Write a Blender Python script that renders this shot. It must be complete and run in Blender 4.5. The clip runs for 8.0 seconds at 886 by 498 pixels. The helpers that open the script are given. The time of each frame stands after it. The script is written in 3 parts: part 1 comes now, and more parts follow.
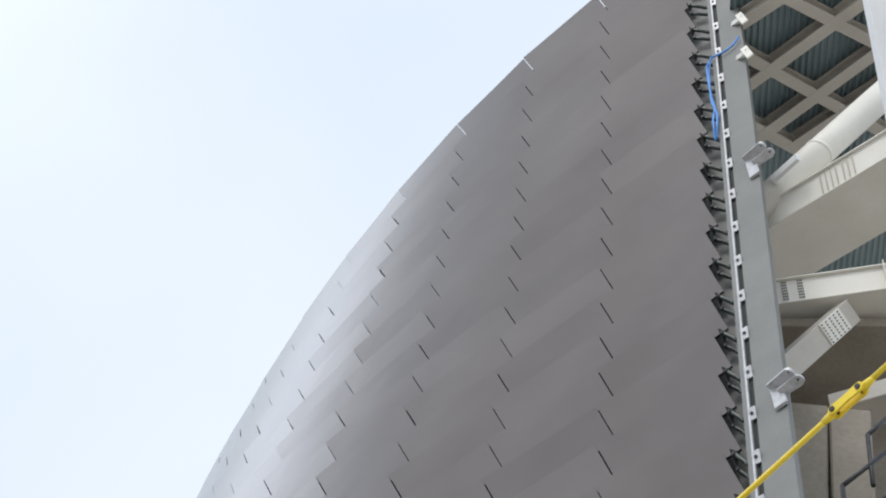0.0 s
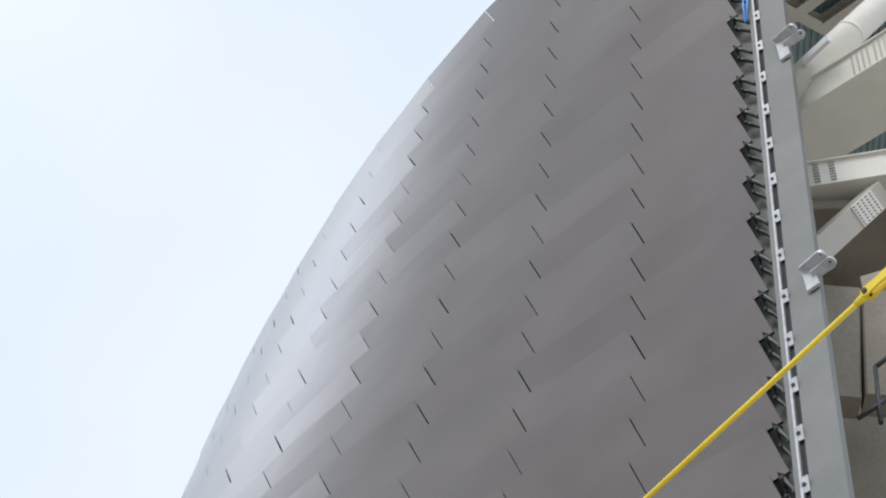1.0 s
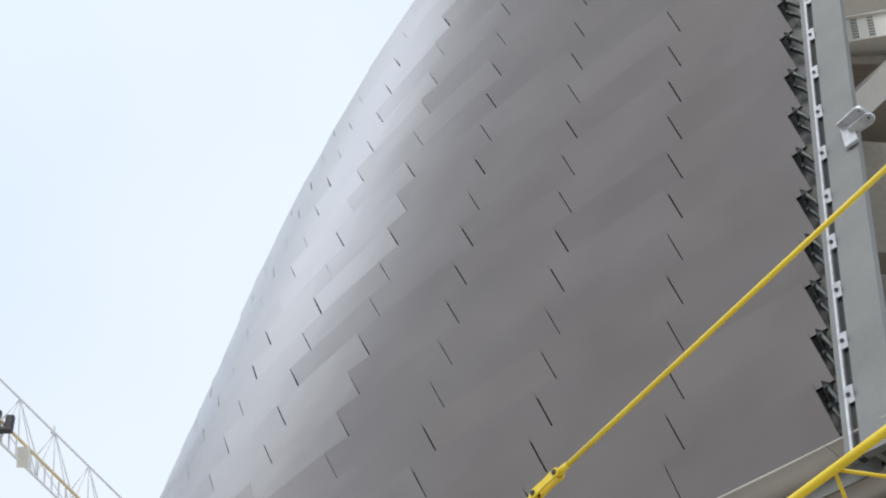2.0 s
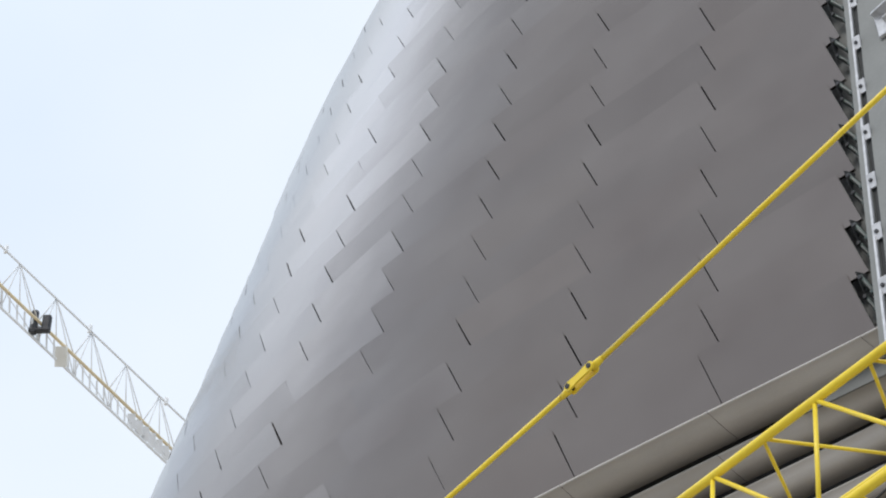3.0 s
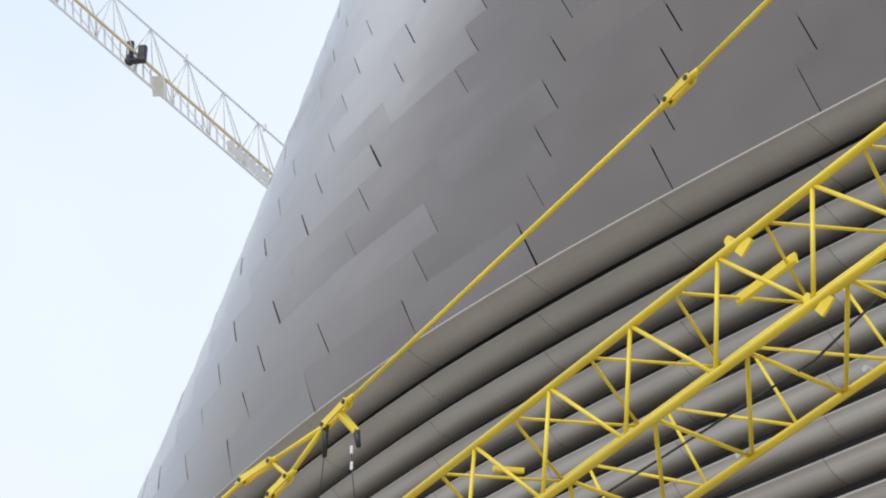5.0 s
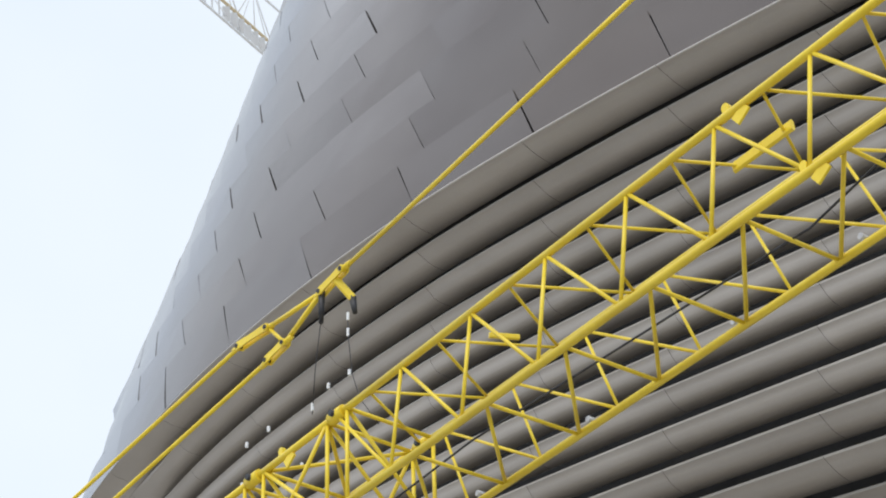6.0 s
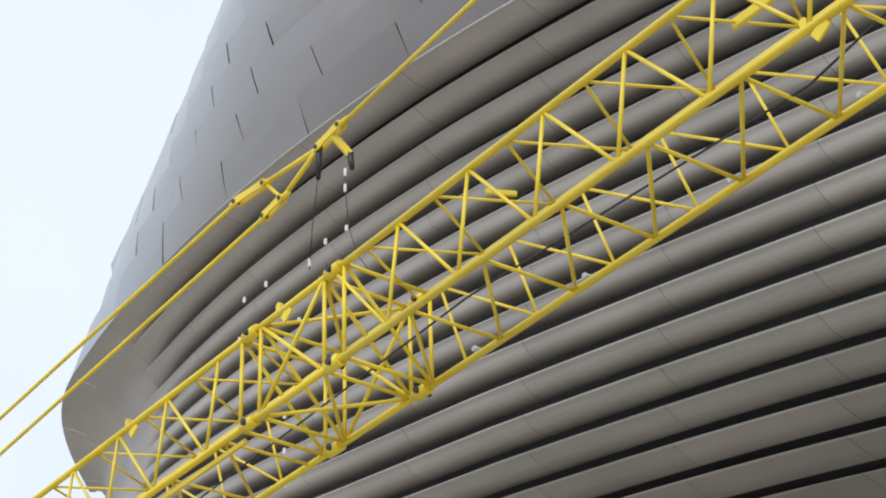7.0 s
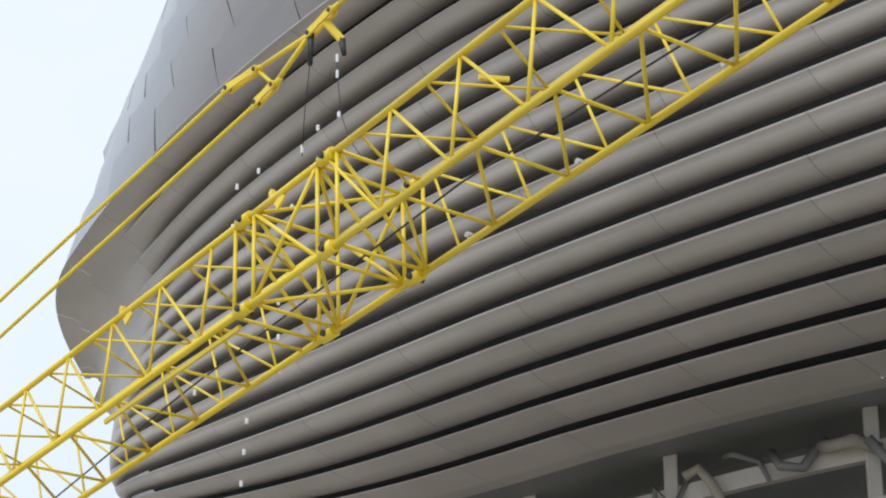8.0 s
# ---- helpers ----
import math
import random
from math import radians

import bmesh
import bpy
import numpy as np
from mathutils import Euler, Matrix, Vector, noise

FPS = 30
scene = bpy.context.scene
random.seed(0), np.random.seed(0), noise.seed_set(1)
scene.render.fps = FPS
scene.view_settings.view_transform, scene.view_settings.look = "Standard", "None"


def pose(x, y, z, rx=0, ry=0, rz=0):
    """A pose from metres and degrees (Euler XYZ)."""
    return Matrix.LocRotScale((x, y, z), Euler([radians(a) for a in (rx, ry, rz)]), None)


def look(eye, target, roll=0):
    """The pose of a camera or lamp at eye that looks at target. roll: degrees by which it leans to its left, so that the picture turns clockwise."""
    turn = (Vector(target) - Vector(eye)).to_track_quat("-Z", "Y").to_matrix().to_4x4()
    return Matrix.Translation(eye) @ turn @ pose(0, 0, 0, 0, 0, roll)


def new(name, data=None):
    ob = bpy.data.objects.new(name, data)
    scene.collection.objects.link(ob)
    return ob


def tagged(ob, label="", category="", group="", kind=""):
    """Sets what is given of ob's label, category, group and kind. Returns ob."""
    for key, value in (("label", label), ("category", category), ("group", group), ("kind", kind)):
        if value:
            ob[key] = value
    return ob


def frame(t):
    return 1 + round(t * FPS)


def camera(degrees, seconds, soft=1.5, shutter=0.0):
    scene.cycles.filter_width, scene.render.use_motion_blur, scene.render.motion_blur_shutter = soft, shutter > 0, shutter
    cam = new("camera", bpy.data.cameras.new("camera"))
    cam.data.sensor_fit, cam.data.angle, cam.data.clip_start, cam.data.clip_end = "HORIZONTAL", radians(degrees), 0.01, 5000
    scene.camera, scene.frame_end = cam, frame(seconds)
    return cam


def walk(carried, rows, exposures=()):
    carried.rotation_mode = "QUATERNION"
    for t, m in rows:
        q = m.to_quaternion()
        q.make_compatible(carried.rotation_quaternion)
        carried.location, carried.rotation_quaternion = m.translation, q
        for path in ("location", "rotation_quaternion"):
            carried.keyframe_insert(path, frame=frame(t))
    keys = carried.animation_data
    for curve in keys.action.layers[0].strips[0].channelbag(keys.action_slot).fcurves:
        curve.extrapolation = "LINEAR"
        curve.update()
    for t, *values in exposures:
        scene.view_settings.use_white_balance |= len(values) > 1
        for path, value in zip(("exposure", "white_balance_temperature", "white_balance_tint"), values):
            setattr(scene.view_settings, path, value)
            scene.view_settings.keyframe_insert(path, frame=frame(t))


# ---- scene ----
EYE = 1.6
cam = camera(24.98, 8.0, soft=2.0)
# t, yaw, pitch, roll: the camera stands on the pavement and tilts down along the facade
ROWS = [
    (0, 0.000, 47.133, -0.097),
    (0.5, 0.202, 45.560, -0.359),
    (1, 1.265, 43.928, -0.092),
    (1.5, 1.934, 41.886, 0.271),
    (2, 2.676, 39.948, 0.182),
    (2.2, 3.070, 39.191, 0.263),
    (3.3, 4.050, 36.033, 0.109),
    (3.5, 4.240, 35.296, 0.039),
    (4, 5.458, 33.544, 0.019),
    (4.5, 6.794, 31.409, 0.271),
    (5, 7.117, 28.897, 0.121),
    (5.2, 7.153, 27.942, 0.200),
    (6.3, 6.969, 23.813, 0.080),
    (6.5, 7.044, 22.788, 0.086),
    (7, 6.879, 20.977, 0.342),
    (7.5, 6.377, 19.595, 0.343),
    (8.0, 6.651, 17.716, 0.059),
]
walk(cam, [(t, pose(0, 0, EYE, 90 + pitch, 0, yaw) @ pose(0, 0, 0, 0, 0, roll)) for t, yaw, pitch, roll in ROWS])

# ---- world and light: thin bright overcast ----
world = bpy.data.worlds.new("overcast_sky")
scene.world = world
world.use_nodes = True
wn, wl = world.node_tree.nodes, world.node_tree.links
wn.clear()
w_out = wn.new("ShaderNodeOutputWorld")
w_bg = wn.new("ShaderNodeBackground")
w_sky = wn.new("ShaderNodeTexSky")
w_sky.sky_type = "NISHITA"
w_sky.sun_disc = False
w_sky.sun_elevation = radians(54)
w_sky.sun_rotation = radians(-150)
w_sky.dust_density = 3.0
w_scale = wn.new("ShaderNodeVectorMath")
w_scale.operation = "SCALE"
w_scale.inputs["Scale"].default_value = 0.13
wl.new(w_sky.outputs[0], w_scale.inputs[0])
w_co = wn.new("ShaderNodeTexCoord")
w_noise = wn.new("ShaderNodeTexNoise")
w_noise.inputs["Scale"].default_value = 2.3
w_noise.inputs["Detail"].default_value = 4
w_noise.inputs["Roughness"].default_value = 0.45
wl.new(w_co.outputs["Generated"], w_noise.inputs["Vector"])
w_ramp = wn.new("ShaderNodeValToRGB")
w_ramp.color_ramp.elements[0].position, w_ramp.color_ramp.elements[0].color = 0.36, (0.70, 0.81, 0.965, 1)
w_ramp.color_ramp.elements[1].position, w_ramp.color_ramp.elements[1].color = 0.64, (0.85, 0.92, 0.995, 1)
wl.new(w_noise.outputs["Fac"], w_ramp.inputs[0])
w_mix = wn.new("ShaderNodeMix")
w_mix.data_type = "RGBA"
w_mix.inputs[0].default_value = 0.88
wl.new(w_scale.outputs[0], w_mix.inputs[6])
wl.new(w_ramp.outputs[0], w_mix.inputs[7])
# bright spot added to the sky left of view, for the steel panels to reflect
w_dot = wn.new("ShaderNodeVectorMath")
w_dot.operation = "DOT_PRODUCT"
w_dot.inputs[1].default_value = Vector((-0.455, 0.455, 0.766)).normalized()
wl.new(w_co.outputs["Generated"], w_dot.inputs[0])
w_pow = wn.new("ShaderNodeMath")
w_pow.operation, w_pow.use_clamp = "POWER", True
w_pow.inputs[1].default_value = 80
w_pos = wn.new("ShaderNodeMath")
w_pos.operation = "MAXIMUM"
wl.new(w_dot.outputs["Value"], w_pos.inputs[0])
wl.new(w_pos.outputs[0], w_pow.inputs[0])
w_glow = wn.new("ShaderNodeMath")
w_glow.operation = "MULTIPLY_ADD"
w_glow.inputs[1].default_value, w_glow.inputs[2].default_value = 1.35, 1.06
wl.new(w_pow.outputs[0], w_glow.inputs[0])
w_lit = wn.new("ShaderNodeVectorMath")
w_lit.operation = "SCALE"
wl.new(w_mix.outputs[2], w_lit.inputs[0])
wl.new(w_glow.outputs[0], w_lit.inputs["Scale"])
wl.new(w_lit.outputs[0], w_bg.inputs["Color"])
w_bg.inputs["Strength"].default_value = 1.06
wl.new(w_bg.outputs[0], w_out.inputs["Surface"])

sun = new("sun", bpy.data.lights.new("sun", "SUN"))
sun.data.energy, sun.data.angle, sun.data.color = 1.3, radians(24), (1.0, 0.96, 0.90)
sun.matrix_world = look((-30, -52, 82), (0, 0, 0))


# ---- materials ----
def nodes_of(name):
    m = bpy.data.materials.new(name)
    m.use_nodes = True
    n, l = m.node_tree.nodes, m.node_tree.links
    return m, n, l, n["Principled BSDF"]


def paint(name, dark, light, rough=0.5, metal=0.0, scale=3.0, fine=40.0, bump=0.1, piece=0.0, spread=0.25, bump_scale=None, stretch=(1, 1, 1)):
    """A surface with stains at a large scale, grain at a fine one, relief, and a difference from piece to piece."""
    m, n, l, b = nodes_of(name)
    co = n.new("ShaderNodeTexCoord")
    mp = n.new("ShaderNodeMapping")
    mp.inputs["Scale"].default_value = stretch
    l.new(co.outputs["Object"], mp.inputs["Vector"])
    big, small = n.new("ShaderNodeTexNoise"), n.new("ShaderNodeTexNoise")
    big.inputs["Scale"].default_value, big.inputs["Detail"].default_value = scale, 5
    small.inputs["Scale"].default_value, small.inputs["Detail"].default_value = fine, 3
    l.new(mp.outputs[0], big.inputs["Vector"])
    l.new(mp.outputs[0], small.inputs["Vector"])
    add = n.new("ShaderNodeMath")
    add.operation = "MULTIPLY_ADD"
    add.inputs[1].default_value = 0.3
    l.new(small.outputs["Fac"], add.inputs[0])
    l.new(big.outputs["Fac"], add.inputs[2])
    ramp = n.new("ShaderNodeValToRGB")
    e = ramp.color_ramp.elements
    e[0].position, e[0].color = 0.65 - spread, (*dark, 1)
    e[1].position, e[1].color = 0.65 + spread, (*light, 1)
    l.new(add.outputs[0], ramp.inputs[0])
    colour = ramp.outputs[0]
    if piece:
        info = n.new("ShaderNodeObjectInfo")
        mul = n.new("ShaderNodeMapRange")
        mul.inputs["To Min"].default_value, mul.inputs["To Max"].default_value = 1 - piece, 1 + piece
        l.new(info.outputs["Random"], mul.inputs["Value"])
        hsv = n.new("ShaderNodeHueSaturation")
        l.new(mul.outputs[0], hsv.inputs["Value"])
        l.new(colour, hsv.inputs["Color"])
        colour = hsv.outputs[0]
    l.new(colour, b.inputs["Base Color"])
    rr = n.new("ShaderNodeMapRange")
    rr.inputs["To Min"].default_value, rr.inputs["To Max"].default_value = rough * 0.85, min(1, rough * 1.15)
    l.new(big.outputs["Fac"], rr.inputs["Value"])
    l.new(rr.outputs[0], b.inputs["Roughness"])
    b.inputs["Metallic"].default_value = metal
    bp = n.new("ShaderNodeBump")
    bp.inputs["Strength"].default_value = bump
    bp.inputs["Distance"].default_value = 0.02
    if bump_scale:
        wave = n.new("ShaderNodeTexNoise")
        wave.inputs["Scale"].default_value, wave.inputs["Detail"].default_value = bump_scale, 1.5
        l.new(co.outputs["Object"], wave.inputs["Vector"])
        l.new(wave.outputs["Fac"], bp.inputs["Height"])
        bp.inputs["Distance"].default_value = 0.12
    else:
        l.new(small.outputs["Fac"], bp.inputs["Height"])
    l.new(bp.outputs[0], b.inputs["Normal"])
    return m


STEEL = paint("etched_stainless_steel", (0.158, 0.128, 0.112), (0.198, 0.166, 0.146), rough=0.17, metal=0.92, scale=0.35, fine=30, bump=0.10, piece=0.06, bump_scale=0.5)
LOUVER = paint("coated_aluminium", (0.36, 0.333, 0.306), (0.445, 0.413, 0.38), rough=0.5, metal=0.2, scale=0.5, fine=25, bump=0.05, piece=0.05, stretch=(1, 1, 3))
YELLOW = paint("yellow_enamel", (0.76, 0.545, 0.022), (0.95, 0.73, 0.055), rough=0.38, scale=1.6, fine=20, bump=0.06, spread=0.3)
PALE = paint("white_primer_steel", (0.74, 0.71, 0.64), (0.86, 0.84, 0.78), rough=0.55, scale=0.7, fine=15, bump=0.08)
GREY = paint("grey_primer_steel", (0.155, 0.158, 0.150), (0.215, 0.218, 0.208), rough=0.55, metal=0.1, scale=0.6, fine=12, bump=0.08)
GALV = paint("galvanised_steel", (0.42, 0.42, 0.43), (0.62, 0.62, 0.64), rough=0.45, metal=0.4, scale=6, fine=60)
DARK = paint("dark_rubber_gasket", (0.012, 0.013, 0.014), (0.035, 0.037, 0.038), rough=0.7, scale=2, fine=30)
BRACKET = paint("dark_green_bracket", (0.05, 0.065, 0.06), (0.12, 0.145, 0.135), rough=0.45, metal=0.5, scale=4, fine=30)
DECK = paint("blue_grey_steel_deck", (0.20, 0.27, 0.29), (0.30, 0.37, 0.39), rough=0.55, metal=0.2, scale=0.8, fine=20)
CONCRETE = paint("site_concrete", (0.24, 0.21, 0.17), (0.40, 0.36, 0.30), rough=0.85, scale=0.5, fine=8, bump=0.3)
# dark colour that stands for the shade inside open joints and louver gaps
SHADE = paint("gap_shade", (0.05, 0.05, 0.052), (0.09, 0.09, 0.092), rough=0.8, scale=0.6, fine=9)
BEIGE = paint("beige_primer_steel", (0.46, 0.43, 0.385), (0.58, 0.55, 0.50), rough=0.6, scale=0.6, fine=12, bump=0.08)
WHITE = paint("white_crane_paint", (0.80, 0.81, 0.82), (0.90, 0.90, 0.91), rough=0.45, scale=1, fine=12)
ORANGE = paint("ochre_crane_paint", (0.70, 0.56, 0.34), (0.80, 0.66, 0.44), rough=0.5, scale=1, fine=12)
BLUE = paint("blue_cable_sheath", (0.05, 0.22, 0.62), (0.10, 0.35, 0.85), rough=0.4, scale=5, fine=40)
WIRE = paint("steel_wire", (0.03, 0.03, 0.032), (0.08, 0.08, 0.085), rough=0.5, metal=0.6, scale=8, fine=50)
CLIP = paint("white_plastic", (0.78, 0.79, 0.80), (0.88, 0.89, 0.90), rough=0.35, scale=8, fine=50)
PLAZA = paint("pale_plaza_concrete", (0.36, 0.33, 0.285), (0.45, 0.415, 0.365), rough=0.9, scale=0.2, fine=30, bump=0.4)
PAVING = paint("granite_paving", (0.20, 0.19, 0.175), (0.32, 0.305, 0.285), rough=0.8, scale=0.4, fine=20, bump=0.2)


# ---- mesh helpers ----
def thing(name, label, category, group="", kind=""):
    return tagged(new(name), label, category, group, kind)


def put(name, mesh, parent, label=""):
    ob = new(name, mesh)
    ob.parent = parent
    return tagged(ob, label)


def part(name, bm, material, parent, label=""):
    me = bpy.data.meshes.new(name)
    bm.normal_update()
    bm.to_mesh(me)
    bm.free()
    me.materials.append(material)
    return put(name, me, parent, label)


def grid_face(bm, rows, smooth=True):
    """A sheet through rows of points."""
    vs = [[bm.verts.new(p) for p in r] for r in rows]
    for a, b in zip(vs, vs[1:]):
        for i in range(len(a) - 1):
            bm.faces.new((a[i], a[i + 1], b[i + 1], b[i])).smooth = smooth


def tube(bm, p, q, r, n=8, r2=None):
    """A round bar from p to q with closed ends."""
    p, q = Vector(p), Vector(q)
    d = (q - p).normalized()
    a = d.orthogonal().normalized()
    b = d.cross(a)
    ring = [[bm.verts.new(c + (a * math.cos(2 * math.pi * i / n) + b * math.sin(2 * math.pi * i / n)) * rr) for i in range(n)] for c, rr in ((p, r), (q, r2 or r))]
    for i in range(n):
        bm.faces.new((ring[0][i], ring[0][(i + 1) % n], ring[1][(i + 1) % n], ring[1][i])).smooth = True
    bm.faces.new(ring[0][::-1])
    bm.faces.new(ring[1])


def cord(bm, pts, r, n=6):
    """A round cord through points, in one piece."""
    pts = [Vector(p) for p in pts]
    rings = []
    for i, p in enumerate(pts):
        d = (pts[min(i + 1, len(pts) - 1)] - pts[max(i - 1, 0)]).normalized()
        a = d.cross(Vector((0.31, 0.22, 0.93))).normalized()
        c = d.cross(a)
        rings.append([bm.verts.new(p + (a * math.cos(2 * math.pi * k / n) + c * math.sin(2 * math.pi * k / n)) * r) for k in range(n)])
    for s, t in zip(rings, rings[1:]):
        for k in range(n):
            bm.faces.new((s[k], s[(k + 1) % n], t[(k + 1) % n], t[k])).smooth = True
    bm.faces.new(rings[0][::-1])
    bm.faces.new(rings[-1])


def bar(bm, p, q, w, h, up=(0, 0, 1), bevel=0.0):
    """A rectangular bar from p to q, w wide and h high towards up."""
    p, q = Vector(p), Vector(q)
    d = (q - p).normalized()
    s = d.cross(Vector(up)).normalized()
    u = s.cross(d)
    c = bevel or 0.0
    if c:
        prof = [(-w / 2 + c, -h / 2), (w / 2 - c, -h / 2), (w / 2, -h / 2 + c), (w / 2, h / 2 - c), (w / 2 - c, h / 2), (-w / 2 + c, h / 2), (-w / 2, h / 2 - c), (-w / 2, -h / 2 + c)]
    else:
        prof = [(-w / 2, -h / 2), (w / 2, -h / 2), (w / 2, h / 2), (-w / 2, h / 2)]
    ring = [[bm.verts.new(e + s * x + u * y) for x, y in prof] for e in (p, q)]
    n = len(prof)
    for i in range(n):
        bm.faces.new((ring[0][i], ring[0][(i + 1) % n], ring[1][(i + 1) % n], ring[1][i]))
    bm.faces.new(ring[0][::-1])
    bm.faces.new(ring[1])


def ibeam(p, q, w, h, t, material, parent):
    """A rolled beam: web and two flanges as parts."""
    p, q = Vector(p), Vector(q)
    d = (q - p).normalized()
    u = d.cross(Vector((0, 0, 1))).normalized().cross(d)
    bm = bmesh.new()
    bar(bm, p, q, t, h - 2 * t)
    part("web", bm, material, parent)
    for k in (-1, 1):
        bm = bmesh.new()
        bar(bm, p + u * k * (h - t) / 2, q + u * k * (h - t) / 2, w, t, bevel=0.008)
        part("flange", bm, material, parent)


def lug(bm, c, ax, along, r, t, hole=0.35):
    """A flat eye plate with a round end, thickness t along ax, lengthened towards along."""
    c, ax, along = Vector(c), Vector(ax).normalized(), Vector(along)
    e = along.normalized()
    e = (e - ax * e.dot(ax)).normalized()
    f = ax.cross(e)
    out = [c + e * r * math.cos(a) + f * r * math.sin(a) for a in [math.pi / 2 * (1 - i / 5) for i in range(11)]]
    out += [c - along - f * r * 0.8, c - along + f * r * 0.8]
    lo = [bm.verts.new(v - ax * t / 2) for v in out]
    hi = [bm.verts.new(v + ax * t / 2) for v in out]
    n = len(out)
    bm.faces.new(lo[::-1])
    bm.faces.new(hi)
    for i in range(n):
        bm.faces.new((lo[i], lo[(i + 1) % n], hi[(i + 1) % n], hi[i]))


# ---- shape of the facade, in rows of H metres and panels of about two rows ----
H = 1.5
PANEL = 2.01386
SAW = 0.13
TURN = (0.955777, 0.0798888, -0.0424828, 0.00380061, 0.00277799, -0.00256821, 0.00086724, 1.80145e-05, -0.000251724, 3.85167e-05, -0.000103637, -6.87103e-05)
RIM_X = (1.82304, 0.0891506, 0.000847313, -3.25978e-05)
RIM_Y = (19.1023, 0.422357, -0.00313838, 4.07354e-05)
RISE = (12.2059, -0.184245, -0.061908, -0.0294614, 0.00875644, 0.00326977, 0.0107754, -3.05587e-05, -8.60698e-05, -0.0005358)
SWING = (0.000193279, 0.00736261, -0.00171672)
STEP_IN = (0.399304, -0.0550313, 0.00310101, 0.0435108, -0.00561561, -0.00228534)
FALL = (-0.325544, -0.0192923, 0.000985109, 0.0112622, -0.0036547, 0.00049215)


def slant(u):
    """How far the open joints lean, in panels."""
    return 0.149701 + 0.0308746 * u


def foot(u):
    """The row height of the skin's lower edge."""
    return -0.13 - 0.06 * max(0.0, u - 3)


def turn(u, k):
    a = TURN
    return a[0] + a[1] * u + a[2] * u ** 2 + a[3] * u ** 3 + a[4] * k + a[5] * u * k + a[6] * u ** 2 * k + a[7] * k * k + a[8] * u * k * k + a[9] * u * u * k * k + a[10] * u ** 3 * k + a[11] * u ** 4


def height(u, k):
    a = RISE
    return a[0] + k + a[1] * u + a[2] * u ** 2 + a[3] * u * k + a[4] * k ** 2 + a[5] * u ** 2 * k + a[6] * u ** 3 + a[7] * u * k * k + a[8] * u ** 3 * k + a[9] * u ** 4


def wrap(u, rows):
    """The corner turns away behind the skin's last panels."""
    return 0.5 * max(0.0, u - 8) ** 2 * max(0.0, 1 - rows / 4)


def run(u, k, bend):
    """Walk u panels along the plan curve of row k; bend(v) adds to its direction."""
    x = sum(c * k ** i for i, c in enumerate(RIM_X))
    y = sum(c * k ** i for i, c in enumerate(RIM_Y))
    n = 24
    for i in range(n):
        v = u * (i + 0.5) / n
        th = bend(v)
        x -= PANEL * u / n * math.sin(th)
        y += PANEL * u / n * math.cos(th)
    return x, y


def face(u, k, inward=0.0):
    """A point of the outer skin at panel u (leftwards) and row k (upwards)."""
    x, y = run(u, k, lambda v: turn(v, k))
    th = turn(u, k)
    inward += wrap(u, max(0.0, k))
    return Vector((x * H + inward * math.cos(th), y * H + inward * math.sin(th), height(u, k) * H + EYE))


def blade(u, m, inward=0.0, drop=0.0):
    """A point of the rim of louver m, counted downwards from the skin's lower edge."""
    swing = lambda v: turn(v, 0) + (SWING[0] + SWING[1] * v + SWING[2] * v * v) * m
    x, y = run(u, foot(u), swing)
    th = swing(u)
    a, f = STEP_IN, FALL
    off = a[0] * m + a[1] * m ** 2 + a[2] * m ** 3 + a[3] * u * m + a[4] * u * u * m + a[5] * u * m * m
    z = height(u, foot(u)) + f[0] * m + f[1] * m ** 2 + f[2] * m ** 3 + f[3] * u * m + f[4] * u ** 2 * m + f[5] * u ** 3 * m
    inward += off * H + wrap(u, m)
    return Vector((x * H + inward * math.cos(th), y * H + inward * math.sin(th), z * H + EYE - drop))


ROW_COUNT, U_END = 22, 10

# ---- ground ----
bm = bmesh.new()
bmesh.ops.create_grid(bm, x_segments=2, y_segments=2, size=1500)
tagged(part("ground", bm, PLAZA, None), "pale concrete plaza in front of the stadium", "ground", kind="structure")
bm = bmesh.new()
bar(bm, (-60, 0, 0.07), (60, 0, 0.07), 12, 0.14, bevel=0.03)
tagged(part("pavement", bm, PAVING, None), "pale granite pavement with a kerb", "pavement", kind="structure")

# ---- dark sheets added behind panels and louvers, their colour standing for shade in the gaps ----
inner = tagged(new("wall_gap_shade"), "dark sheets added behind the cladding as shade in its gaps", "wall", kind="structure")
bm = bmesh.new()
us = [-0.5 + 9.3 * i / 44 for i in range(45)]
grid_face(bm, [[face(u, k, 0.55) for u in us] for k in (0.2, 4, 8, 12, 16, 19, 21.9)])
part("shade_sheet", bm, SHADE, inner)
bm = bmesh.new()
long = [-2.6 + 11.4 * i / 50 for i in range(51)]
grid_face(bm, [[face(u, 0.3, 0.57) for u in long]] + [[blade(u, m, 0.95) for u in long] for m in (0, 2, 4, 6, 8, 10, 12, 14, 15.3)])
part("shade_sheet", bm, SHADE, inner)

# ---- louver bands: flat face under a bright folded rim, underside curling back into the dark gap ----
LOUVERS = 16
CREASE = [0.0, 0.05, 0.10, 0.115, 0.30, 0.47, 0.54, 0.585, 0.61, 0.62, 0.61]
DEPTH = [0.075, 0.030, 0.0, 0.010, 0.004, 0.006, 0.03, 0.08, 0.16, 0.26, 0.42]
# the lowest band is one deep flat fascia
LAST_CREASE = [0.0, 0.05, 0.10, 0.115, 0.30, 0.50, 0.65, 0.75, 0.80, 0.82, 0.82]
LAST_DEPTH = [0.075, 0.030, 0.0, 0.010, 0.004, 0.004, 0.004, 0.006, 0.012, 0.10, 0.50]


